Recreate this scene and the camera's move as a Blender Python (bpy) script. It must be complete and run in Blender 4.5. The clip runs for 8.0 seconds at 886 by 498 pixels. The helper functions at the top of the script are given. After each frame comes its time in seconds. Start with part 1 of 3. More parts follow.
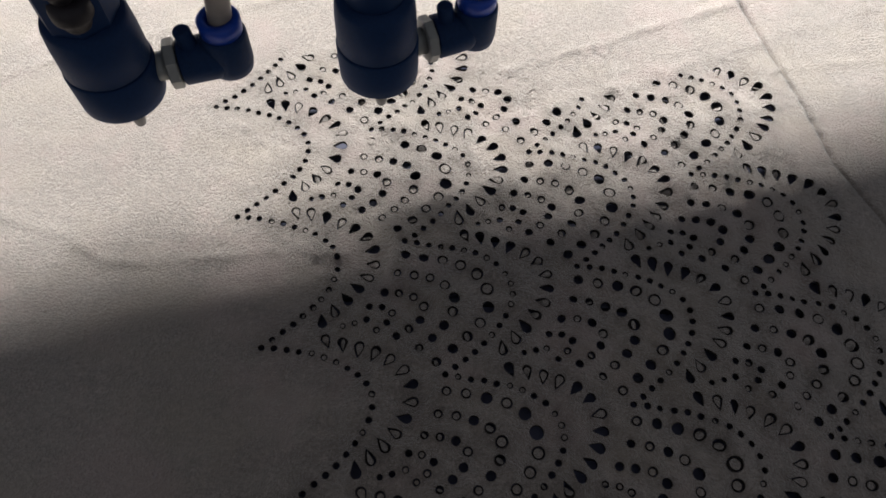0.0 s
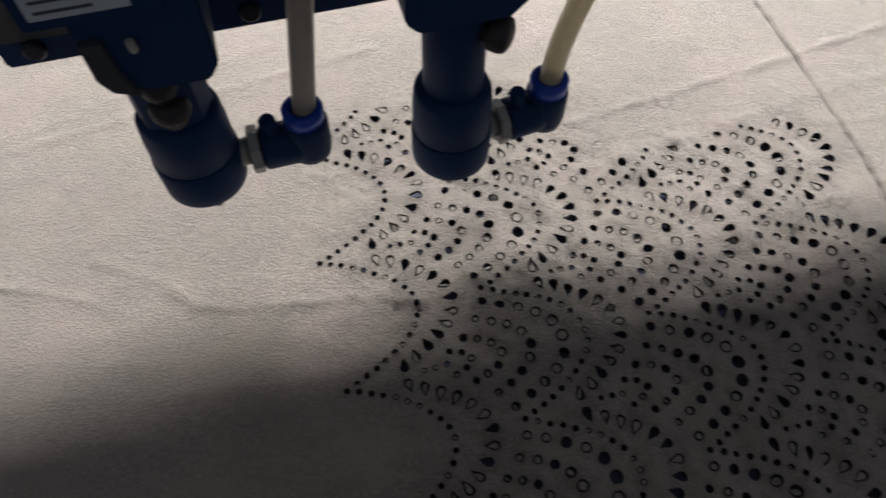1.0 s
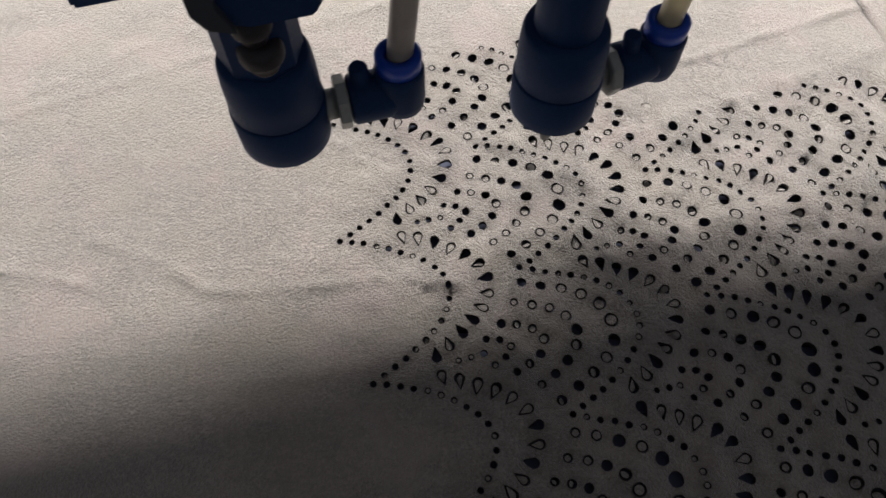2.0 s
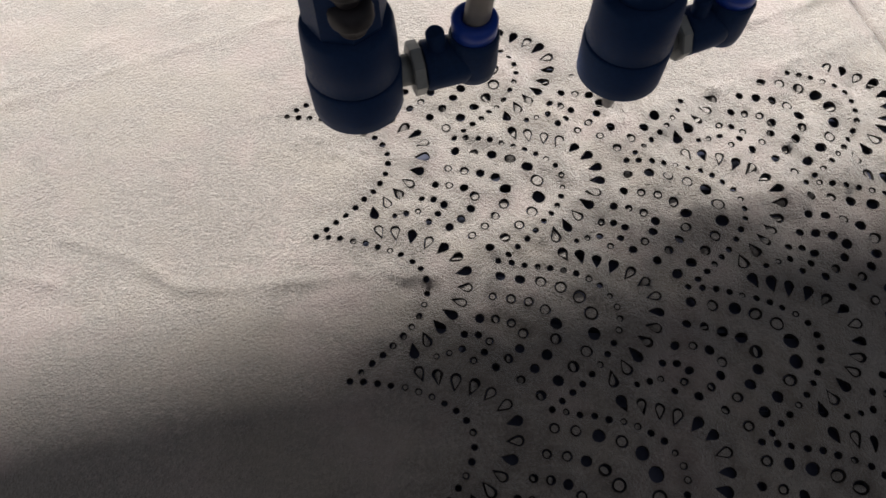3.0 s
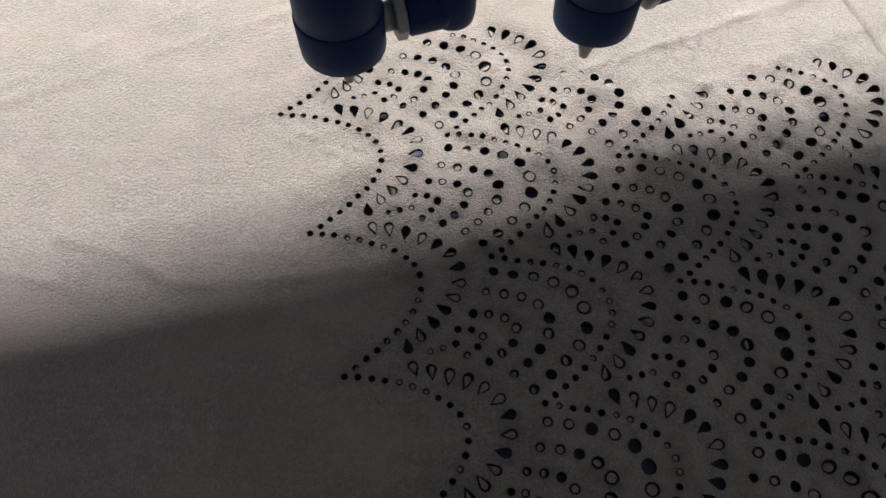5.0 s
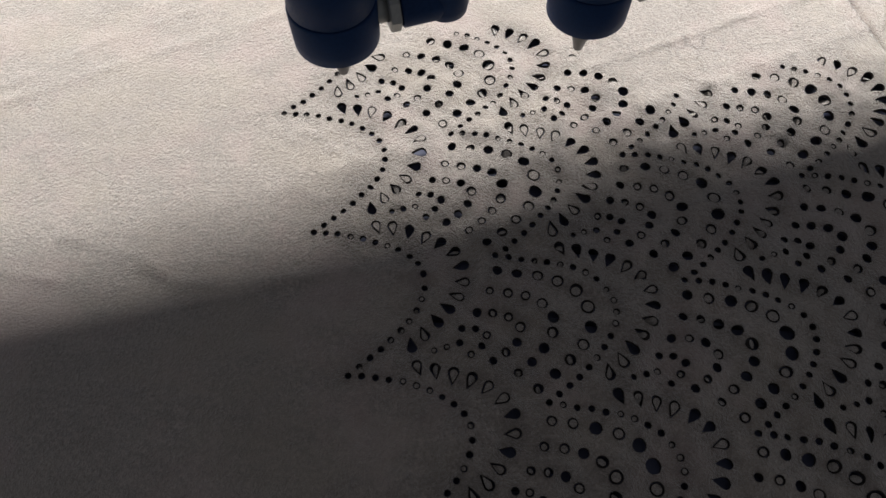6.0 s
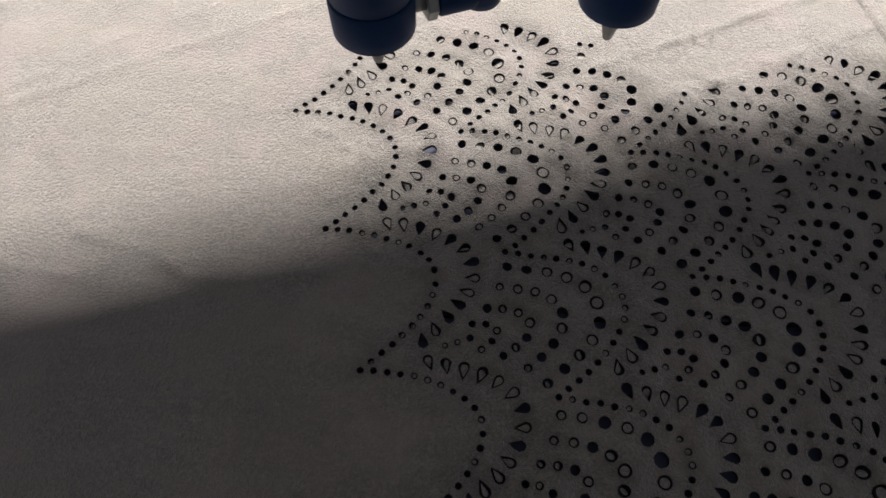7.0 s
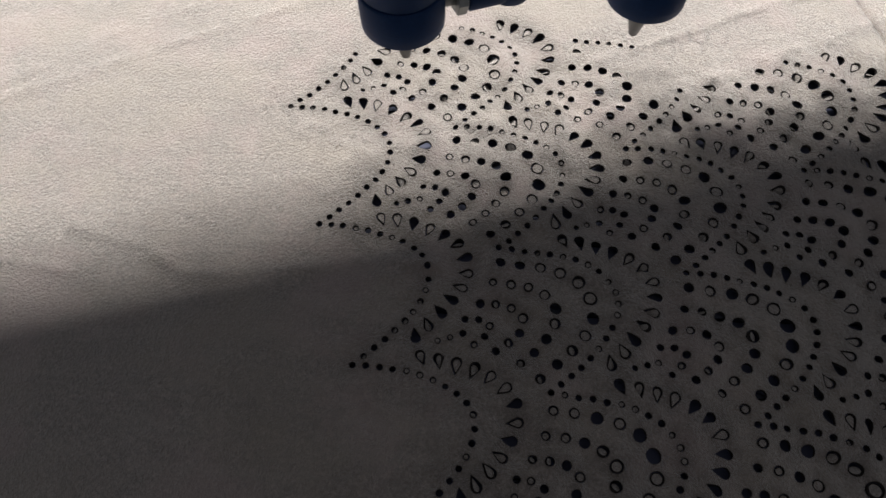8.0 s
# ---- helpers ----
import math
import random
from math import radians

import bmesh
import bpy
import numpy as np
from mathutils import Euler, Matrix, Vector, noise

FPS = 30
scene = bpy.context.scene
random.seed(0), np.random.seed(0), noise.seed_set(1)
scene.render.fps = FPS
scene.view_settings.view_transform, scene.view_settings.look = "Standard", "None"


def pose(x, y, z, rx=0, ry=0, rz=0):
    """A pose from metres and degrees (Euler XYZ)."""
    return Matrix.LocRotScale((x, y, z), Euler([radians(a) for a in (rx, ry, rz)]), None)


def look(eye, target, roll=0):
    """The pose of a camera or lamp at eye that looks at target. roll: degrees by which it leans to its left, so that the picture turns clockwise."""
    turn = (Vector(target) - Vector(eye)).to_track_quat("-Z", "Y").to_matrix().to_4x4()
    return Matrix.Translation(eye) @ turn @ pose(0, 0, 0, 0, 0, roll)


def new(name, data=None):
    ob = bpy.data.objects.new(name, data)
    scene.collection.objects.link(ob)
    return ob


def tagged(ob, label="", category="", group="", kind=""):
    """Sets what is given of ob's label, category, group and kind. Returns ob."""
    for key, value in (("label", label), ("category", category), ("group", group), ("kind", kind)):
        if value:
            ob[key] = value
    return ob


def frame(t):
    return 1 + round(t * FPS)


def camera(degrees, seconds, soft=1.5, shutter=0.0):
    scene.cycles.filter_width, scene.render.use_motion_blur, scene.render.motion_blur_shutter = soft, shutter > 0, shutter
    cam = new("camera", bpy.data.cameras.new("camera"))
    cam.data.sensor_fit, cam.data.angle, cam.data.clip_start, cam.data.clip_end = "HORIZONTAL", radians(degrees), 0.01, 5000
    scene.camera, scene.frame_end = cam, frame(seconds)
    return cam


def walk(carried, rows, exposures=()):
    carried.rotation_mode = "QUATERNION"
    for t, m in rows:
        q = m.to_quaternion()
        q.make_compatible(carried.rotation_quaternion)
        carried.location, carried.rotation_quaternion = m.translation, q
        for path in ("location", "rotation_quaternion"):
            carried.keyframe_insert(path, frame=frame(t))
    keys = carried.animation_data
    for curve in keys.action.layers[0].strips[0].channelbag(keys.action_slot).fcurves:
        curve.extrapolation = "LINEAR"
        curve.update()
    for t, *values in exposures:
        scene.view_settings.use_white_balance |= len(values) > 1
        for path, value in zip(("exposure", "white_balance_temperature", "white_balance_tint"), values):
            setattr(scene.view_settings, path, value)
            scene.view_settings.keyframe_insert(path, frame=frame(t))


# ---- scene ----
cam = camera(62.37, 8.0, shutter=0.6)
PATH = [
    (0, (0.00413, 0.02906, 0.24131), (0.03037, 0.95300, -1.53228), 3.75),
    (0.5, (-0.00128, 0.02791, 0.25300), (0.03380, 0.96441, -1.51384), 3.76),
    (1, (-0.01894, 0.02847, 0.25288), (-0.04019, 1.02604, -1.48044), 1.45),
    (1.5, (-0.02999, 0.03915, 0.23888), (-0.08909, 0.98613, -1.52173), 0.27),
    (1.7, (-0.02988, 0.04192, 0.23227), (-0.07750, 0.97647, -1.53532), 0.34),
    (3, (-0.02242, 0.04786, 0.22634), (-0.04877, 0.94523, -1.56084), 0.10),
    (3.5, (-0.02100, 0.04743, 0.22679), (-0.04314, 0.94216, -1.56177), 0.14),
    (4, (-0.01967, 0.04709, 0.22602), (-0.04244, 0.93904, -1.56393), 0.03),
    (4.5, (-0.02026, 0.04637, 0.22743), (-0.04119, 0.94065, -1.56138), 0.05),
    (6, (-0.02141, 0.04598, 0.22654), (-0.04751, 0.94197, -1.56135), -0.22),
    (6.5, (-0.02254, 0.04484, 0.22743), (-0.05293, 0.93395, -1.56381), -0.45),
    (7, (-0.02409, 0.04450, 0.22923), (-0.05721, 0.93201, -1.56276), -0.50),
    (7.5, (-0.02299, 0.04331, 0.22805), (-0.06302, 0.94007, -1.55919), -0.72),
    (8, (-0.02081, 0.04277, 0.22794), (-0.06155, 0.93426, -1.56191), -0.72),
]
EXPOSURES = [(0.0, 0.13), (0.5, 0.16), (1.0, -0.28), (1.7, -0.24), (3.0, 0.0), (4.5, 0.0), (7.0, -0.03), (8.0, -0.03)]
walk(cam, [(t, look(eye, target, roll)) for t, eye, target, roll in PATH], EXPOSURES)

# ---- light ----
LAMP = Vector((-0.0385, 0.7041, 0.2985))
world = bpy.data.worlds.new("world")
scene.world = world
world.use_nodes = True
bg = world.node_tree.nodes["Background"]
bg.inputs["Color"].default_value = (0.93, 0.93, 0.99, 1)
bg.inputs["Strength"].default_value = 0.160
lamp_data = bpy.data.lights.new("work_lamp", "AREA")
lamp_data.shape, lamp_data.size, lamp_data.size_y, lamp_data.energy = "RECTANGLE", 0.697, 0.052, 18.2
lamp_data.color = (1.0, 0.965, 0.92)
work_lamp = new("work_lamp", lamp_data)
along = Vector((math.cos(radians(17.9)), math.sin(radians(17.9)), 0))  # the lamp lies parallel to the gantry
away = LAMP - Vector((0.05, 0.27, 0.0))
away = (away - along * away.dot(along)).normalized()
swing = radians(11)  # its face is turned towards the far end of the bed
face, side = away * math.cos(swing) - along * math.sin(swing), along * math.cos(swing) + away * math.sin(swing)
dip = radians(16.2)  # and tipped down to the bed below it
edge = face.cross(side)
edge = edge if edge.z > 0 else -edge
face = face * math.cos(dip) + edge * math.sin(dip)
work_lamp.matrix_world = Matrix.Translation(LAMP) @ Matrix((side, face.cross(side), face)).transposed().to_4x4()


# ---- materials ----
def material(name, colour, rough=0.5, metal=0.0):
    m = bpy.data.materials.new(name)
    m.use_nodes = True
    b = m.node_tree.nodes["Principled BSDF"]
    b.inputs["Base Color"].default_value = (*colour, 1)
    b.inputs["Roughness"].default_value = rough
    b.inputs["Metallic"].default_value = metal
    return m, m.node_tree.nodes, m.node_tree.links, b


def noise_node(nodes, links, scale, detail=4.0, rough=0.55, stretch=None):
    coords = nodes.new("ShaderNodeTexCoord")
    mapping = nodes.new("ShaderNodeMapping")
    if stretch:
        mapping.inputs["Scale"].default_value = stretch
    tex = nodes.new("ShaderNodeTexNoise")
    tex.inputs["Scale"].default_value = scale
    tex.inputs["Detail"].default_value = detail
    tex.inputs["Roughness"].default_value = rough
    links.new(coords.outputs["Object"], mapping.inputs["Vector"])
    links.new(mapping.outputs["Vector"], tex.inputs["Vector"])
    return tex


def ramp(nodes, links, source, low, high, a, b):
    r = nodes.new("ShaderNodeMapRange")
    r.inputs["From Min"].default_value, r.inputs["From Max"].default_value = low, high
    r.inputs["To Min"].default_value, r.inputs["To Max"].default_value = a, b
    links.new(source, r.inputs["Value"])
    return r.outputs["Result"]


def mix(nodes, links, factor, a, b, blend="MIX"):
    m = nodes.new("ShaderNodeMix")
    m.data_type, m.blend_type = "RGBA", blend
    for socket, value in ((m.inputs[0], factor), (m.inputs[6], a), (m.inputs[7], b)):
        if isinstance(value, bpy.types.NodeSocket):
            links.new(value, socket)
        elif isinstance(value, tuple):
            socket.default_value = (*value, 1)
        else:
            socket.default_value = value
    return m.outputs[2]


def suede_material():
    """Pale beige suede: fine nap, cloudy tone, soot near the cuts, darker seam and ring marks."""
    m, nodes, links, b = material("suede", (0.50, 0.445, 0.40), 0.95)
    cloud = noise_node(nodes, links, 22.0, 5.0, 0.6)
    grain = noise_node(nodes, links, 900.0, 3.0, 0.85)
    fine = noise_node(nodes, links, 1900.0, 2.0, 0.7)
    brush = noise_node(nodes, links, 90.0, 4.0, 0.6, (0.35, 1.6, 1.0))
    base = mix(nodes, links, ramp(nodes, links, cloud.outputs["Fac"], 0.2, 0.8, 0, 1), SUEDE_DARK, SUEDE_LIGHT)
    base = mix(nodes, links, ramp(nodes, links, grain.outputs["Fac"], 0.40, 0.62, 0.0, 0.78), base, (0.20, 0.174, 0.148))
    mottle = noise_node(nodes, links, 420.0, 4.0, 0.75)
    base = mix(nodes, links, ramp(nodes, links, mottle.outputs["Fac"], 0.42, 0.66, 0.0, 0.75), base, (0.28, 0.25, 0.222))
    clump = noise_node(nodes, links, 150.0, 3.0, 0.65)
    base = mix(nodes, links, ramp(nodes, links, clump.outputs["Fac"], 0.45, 0.70, 0.0, 0.45), base, (0.31, 0.28, 0.25))
    blush = noise_node(nodes, links, 26.0, 3.0, 0.6)
    base = mix(nodes, links, ramp(nodes, links, blush.outputs["Fac"], 0.5, 0.62, 0.0, 0.52), base, (0.50, 0.395, 0.37))
    straw = noise_node(nodes, links, 17.0, 3.0, 0.6, (1.0, 1.7, 1.0))
    base = mix(nodes, links, ramp(nodes, links, straw.outputs["Fac"], 0.48, 0.62, 0.0, 0.42), base, (0.46, 0.40, 0.33))
    base = mix(nodes, links, ramp(nodes, links, brush.outputs["Fac"], 0.5, 0.8, 0.0, 0.25), base, (0.64, 0.59, 0.53))
    soot = nodes.new("ShaderNodeAttribute")
    soot.attribute_name = "soot"
    base = mix(nodes, links, soot.outputs["Fac"], base, (0.05, 0.038, 0.03))
    links.new(base, b.inputs["Base Color"])
    b.inputs["Specular IOR Level"].default_value = 0.5
    b.inputs["Roughness"].default_value = 0.62
    b.inputs["Sheen Weight"].default_value = 0.75
    b.inputs["Sheen Roughness"].default_value = 0.30
    total = nodes.new("ShaderNodeMath")
    total.operation = "MULTIPLY_ADD"
    links.new(fine.outputs["Fac"], total.inputs[0])
    total.inputs[1].default_value = 0.45
    links.new(grain.outputs["Fac"], total.inputs[2])
    bump = nodes.new("ShaderNodeBump")
    bump.inputs["Strength"].default_value = 1.0
    bump.inputs["Distance"].default_value = 0.0023
    links.new(total.outputs[0], bump.inputs["Height"])
    links.new(bump.outputs["Normal"], b.inputs["Normal"])
    return m


def worn_material(name, colour, rough, metal=0.0, scale=400.0, amount=0.25, bump_size=0.0001):
    m, nodes, links, b = material(name, colour, rough, metal)
    tex = noise_node(nodes, links, scale, 5.0, 0.6)
    dark = tuple(c * (1 - amount) for c in colour)
    light = tuple(min(1.0, c * (1 + amount)) for c in colour)
    links.new(mix(nodes, links, tex.outputs["Fac"], dark, light), b.inputs["Base Color"])
    links.new(ramp(nodes, links, tex.outputs["Fac"], 0.3, 0.7, rough * 0.85, min(1, rough * 1.2)), b.inputs["Roughness"])
    bump = nodes.new("ShaderNodeBump")
    bump.inputs["Strength"].default_value, bump.inputs["Distance"].default_value = 0.4, bump_size
    links.new(tex.outputs["Fac"], bump.inputs["Height"])
    links.new(bump.outputs["Normal"], b.inputs["Normal"])
    return m


SUEDE_DARK, SUEDE_LIGHT = (0.43, 0.376, 0.342), (0.66, 0.58, 0.527)
SUEDE = suede_material()
CHAR = worn_material("charred_edge", (0.016, 0.012, 0.011), 0.9, amount=0.4)
BLACK_METAL = worn_material("black_anodised_metal", (0.013, 0.035, 0.100), 0.55, 0.0, 900.0, 0.3, 0.00004)
BLACK_PLASTIC = worn_material("black_plastic", (0.013, 0.034, 0.095), 0.5, 0.0, 700.0, 0.3, 0.00005)
DARK_STEEL = worn_material("dark_steel", (0.022, 0.026, 0.040), 0.45, 0.6, 500.0, 0.3)
BROWN_METAL = worn_material("brown_black_metal", (0.017, 0.014, 0.018), 0.6, 0.0, 500.0, 0.3)
NICKEL = worn_material("nickel_plated_brass", (0.30, 0.31, 0.30), 0.45, 0.3, 500.0, 0.2)
NOZZLE_METAL = worn_material("dull_nozzle_metal", (0.11, 0.11, 0.115), 0.45, 0.7, 600.0, 0.2)
BLUE_PLASTIC = worn_material("blue_plastic", (0.004, 0.052, 0.40), 0.4, 0.0, 500.0, 0.15)
TUBE_PLASTIC = worn_material("milky_tube", (0.80, 0.70, 0.46), 0.35, 0.0, 160.0, 0.12)
TUBE_PLASTIC.node_tree.nodes["Principled BSDF"].inputs["Transmission Weight"].default_value = 0.4
SMOKY_TUBE = worn_material("smoky_tube", (0.40, 0.36, 0.32), 0.4, 0.0, 120.0, 0.45)
SMOKY_TUBE.node_tree.nodes["Principled BSDF"].inputs["Transmission Weight"].default_value = 0.2
GREY_BRACKET = worn_material("grey_black_bracket", (0.030, 0.036, 0.048), 0.6, 0.0, 300.0, 0.3)
GREY_PATCH = worn_material("mottled_grey", (0.055, 0.060, 0.068), 0.7, 0.0, 260.0, 0.8)
STICKER = worn_material("pale_sticker", (0.45, 0.52, 0.58), 0.6, 0.0, 200.0, 0.15)
INK = worn_material("dark_ink", (0.05, 0.06, 0.08), 0.7)
BED_METAL = worn_material("sooty_bed_metal", (0.115, 0.13, 0.22), 0.6, 0.0, 120.0, 0.4)


for black in (BLACK_METAL, BLACK_PLASTIC):
    black.node_tree.nodes["Principled BSDF"].inputs["Specular IOR Level"].default_value = 0.10


# ---- mesh helpers ----
def part(name, bm, mat, parent, label=""):
    """Link a bmesh as one mesh object under a thing or a part."""
    mesh = bpy.data.meshes.new(name)
    bmesh.ops.recalc_face_normals(bm, faces=bm.faces)
    bm.to_mesh(mesh)
    bm.free()
    mesh.materials.append(mat)
    ob = new(name, mesh)
    ob.parent = parent
    if label:
        tagged(ob, label)
    return ob


def lathe(profile, segments=48, smooth=True, axis_to=None, at=(0, 0, 0)):
    """A turned solid from (radius, height) pairs, closed at both ends."""
    bm = bmesh.new()
    rings = []
    for r, z in profile:
        rings.append([bm.verts.new((r * math.cos(2 * math.pi * k / segments), r * math.sin(2 * math.pi * k / segments), z)) for k in range(segments)])
    for a, b in zip(rings, rings[1:]):
        for k in range(segments):
            f = bm.faces.new((a[k], a[(k + 1) % segments], b[(k + 1) % segments], b[k]))
            f.smooth = smooth
    bm.faces.new(rings[0][::-1])
    bm.faces.new(rings[-1])
    if axis_to is not None:
        bm.transform(Vector(axis_to).to_track_quat("Z", "Y").to_matrix().to_4x4())
    bm.transform(Matrix.Translation(at))
    for e in bm.edges:
        if len(e.link_faces) == 2 and e.calc_face_angle(0) > 0.6:
            e.smooth = False
    return bm


def block(x0, x1, y0, y1, z0, z1, bevel=0.001, segments=2):
    bm = bmesh.new()
    bmesh.ops.create_cube(bm, size=1)
    bm.transform(Matrix.Translation(((x0 + x1) / 2, (y0 + y1) / 2, (z0 + z1) / 2)) @ Matrix.Diagonal((x1 - x0, y1 - y0, z1 - z0, 1)))
    if bevel:
        bmesh.ops.bevel(bm, geom=bm.edges[:], offset=bevel, segments=segments, affect="EDGES")
    return bm


def prism(outline, y0, y1, bevel=0.001):
    """An outline in x and z, extruded along y."""
    bm = bmesh.new()
    front = [bm.verts.new((x, y0, z)) for x, z in outline]
    back = [bm.verts.new((x, y1, z)) for x, z in outline]
    bm.faces.new(front)
    bm.faces.new(back[::-1])
    n = len(outline)
    for k in range(n):
        bm.faces.new((front[k], back[k], back[(k + 1) % n], front[(k + 1) % n]))
    bmesh.ops.recalc_face_normals(bm, faces=bm.faces)
    if bevel:
        bmesh.ops.bevel(bm, geom=bm.edges[:], offset=bevel, segments=2, affect="EDGES")
    return bm


def join(*parts):
    """Several bmeshes as one."""
    out = bmesh.new()
    for bm in parts:
        mesh = bpy.data.meshes.new("join")
        bm.to_mesh(mesh)
        bm.free()
        out.from_mesh(mesh)
        bpy.data.meshes.remove(mesh)
    return out


# ---- the lace of cut holes ----
# Fans repeat on a lattice: U runs along the fans' axes, V across them (millimetres).
PITCH, ROW, TURN = 53.6, 58.4, radians(17.93)
ORIGIN = Vector((-0.070, 0.165))
AXIS_U = Vector((math.cos(TURN), math.sin(TURN)))
AXIS_V = Vector((-math.sin(TURN), math.cos(TURN)))
# name: count, apex, depth, half width, power, radius at the ends, radius at the apex
ARCS = {
    "dots": (21, 32.5, 32.5, 26.8, 2.1, 1.1, 1.1),
    "drops": (13, 46.3, 24.4, 23.0, 2.0, 1.72, 1.72),
    "large": (11, 23.5, 25.0, 21.2, 2.3, 1.7, 2.5),
    "second": (9, 11.2, 17.2, 14.7, 2.1, 1.5, 2.05),
    "third": (7, -0.2, 12.3, 8.9, 2.1, 1.4, 1.7),
    "fourth": (5, -11.9, 7.0, 4.8, 2.0, 1.2, 1.35),
}


def arc_points(count, apex, depth, half, power):
    v = np.linspace(-half, half, 801)
    u = apex - depth * np.abs(v / half) ** power
    s = np.r_[0, np.cumsum(np.hypot(np.diff(u), np.diff(v)))]
    q = np.linspace(0, s[-1], count)
    return list(zip(np.interp(q, s, u), np.interp(q, s, v)))


def fan():
    """All holes of one fan: kind, index, u, v, radius, turn of a drop."""
    holes = []
    for kind, (count, apex, depth, half, power, r0, r1) in ARCS.items():
        for k, (u, v) in enumerate(arc_points(count, apex, depth, half, power)):
            r = r1 + (r0 - r1) * abs(v) / half
            holes.append((kind, k, u, v, r, math.atan2(v, u - 24.0)))
    for k, (u, r) in enumerate(((-29.9, 0.95), (-25.7, 1.05), (-21.3, 1.15))):
        holes.append(("stem", k, u, 0.0, r, 0.0))
    return holes


# Holes that the laser cuts while we watch: (arc, index) of one fan and the second at which its piece comes loose.
FRESH_FAN = (2, 1)
FRESH = {("second", 2): 3.25, ("second", 3): 3.7, ("second", 4): 4.1, ("second", 5): 4.4, ("second", 6): 4.85, ("second", 7): 5.2,
         ("second", 8): 5.55, ("large", 10): 5.95, ("dots", 20): 6.5, ("dots", 19): 6.75, ("dots", 18): 7.1, ("dots", 17): 7.4,
         ("dots", 16): 7.65, ("dots", 15): 7.95}
FRESH_OLD = {("large", 10): 0.95, ("large", 9): 1.4}


def is_cut(column, n, kind, k, u, v):
    """Which holes of the lattice this hide has: the piece ends at a straight top edge that is not yet all cut."""
    if column == 0:
        return kind in ("dots", "drops") and v < 73
    if column == 1:
        return v < 73
    if (column, n) == FRESH_FAN:
        return v < 19.5 or kind in ("third", "fourth", "stem") or (kind, k) in FRESH
    if column == 2:
        return n <= 0
    return v < 19.5


# What each hole of a fan holds, arc by arc from its upper end to its lower one (the stem from its tip inwards):
# e an empty hole, p a loose piece that lies flat in it, t a piece that stands askew, "." not told apart.
FILLED = {
    (0, 2): dict(drops=".........eppp"),
    (0, 1): dict(drops="eepetepeeptpe"),
    (0, 0): dict(drops="ppepeteppeete"),
    (0, -1): dict(drops="ttptppepeptte"),
    (1, 1): dict(large="..eeptpteep", second=".ettpeete", third="peetepe", fourth="eeepe", stem="epe", drops="..tepepetette"),
    (1, 0): dict(large="peetepeppte", second="ppeeepppp", third="epepeee", fourth="eeeee", stem="eep", drops="tpppeeeepepep"),
    (1, -1): dict(large="eeppppeptet", second="ppppeteet", third="etppete", fourth="eepep", stem="ppe", drops="teeeptpettept"),
    (1, -2): dict(large="ppepeepp...", second="ppetpt...", third="ttepe..", fourth="epe..", stem="eep", drops="etppeepeee..."),
    (2, 1): dict(large=".......eepp", third="epetepp", fourth="epeee", stem="epe", drops="........tptee"),
    (2, 0): dict(large="teppepeptee", second="epppepete", third="etpeepe", fourth="peeep", stem="epe", drops="pepettettpttp"),
    (2, -1): dict(large="epetpeepeep", second="eteeteept", third="epepete", fourth="eeepe", stem="eep", drops="eeeetepeppepe"),
    (2, -2): dict(large="peettpp....", second="epepep...", third="eepe...", fourth=".....", stem="...", drops="epepppeppe..."),
    (3, 0): dict(large="..ptetepeep", second="eetpettpe", third="eppttpe", fourth="pepep", stem="epe", drops="..tepteeeepep"),
    (3, -1): dict(large="tpeeppteeep", second="eepepeete", third="eeeeete", fourth="eeeee", stem="epe", drops="teteeeteptett"),
    (3, -2): dict(large="peepetpptee", second="epetetppp", third="epeppet", fourth="eteep", stem="eee", drops="etpep........"),
}
STATES = {"e": "empty", "p": "plug", "t": "tilted"}


def told(place, kind, k):
    """The known state of one hole, or None."""
    row = FILLED.get(place, {}).get(kind, "")
    at = k if kind == "stem" else len(row) - 1 - k
    return STATES.get(row[at]) if 0 <= at < len(row) else None


def stretched(u, v):
    """The hide is drawn out a little where the lace runs towards its far side (millimetres)."""
    pull = max(0.0, (u - 108.0) / 90.0)
    return u + 1.25 * pull ** 1.5 - (0.3 if u < 108 else 0.3 * max(0.0, 1 - pull)), v + 0.0155 * v * min(pull, 1.3)


def lattice():
    rng = random.Random(7)
    holes = []
    motif = fan()
    seen = set()
    for column in range(4):
        for n in range(-5, 3):
            for kind, k, u, v, r, turn in motif:
                uu = column * ROW + u
                vv = n * PITCH - (PITCH / 2 if column % 2 == 0 else 0) + v
                if vv < -215 or not is_cut(column, n, kind, k, uu, vv):
                    continue
                spot = (round(uu), round(vv))
                if kind == "dots" and any((spot[0] + i, spot[1] + j) in seen for i in (-1, 0, 1) for j in (-1, 0, 1)):
                    continue
                if kind == "dots":
                    seen.add(spot)
                when = FRESH.get((kind, k)) if (column, n) == FRESH_FAN else FRESH_OLD.get((kind, k)) if (column, n) == (1, 0) else None
                uu += rng.uniform(-0.18, 0.18)
                vv += rng.uniform(-0.18, 0.18)
                uu, vv = stretched(uu, vv)
                p = ORIGIN + (AXIS_U * uu + AXIS_V * vv) * 0.001
                chance = rng.random()
                limit = {"dots": 0.17, "stem": 0.25}.get(kind, 0.42)
                known = told((column, n), kind, k)
                state = "fresh" if when else known if known else "plug" if chance < limit else "tilted" if chance < limit + 0.10 else "empty"
                holes.append(dict(kind=kind, x=p.x, y=p.y, r=r * 0.001 * rng.uniform(0.94, 1.06), turn=turn + TURN, state=state, when=when, fan=(column, n)))
    return holes


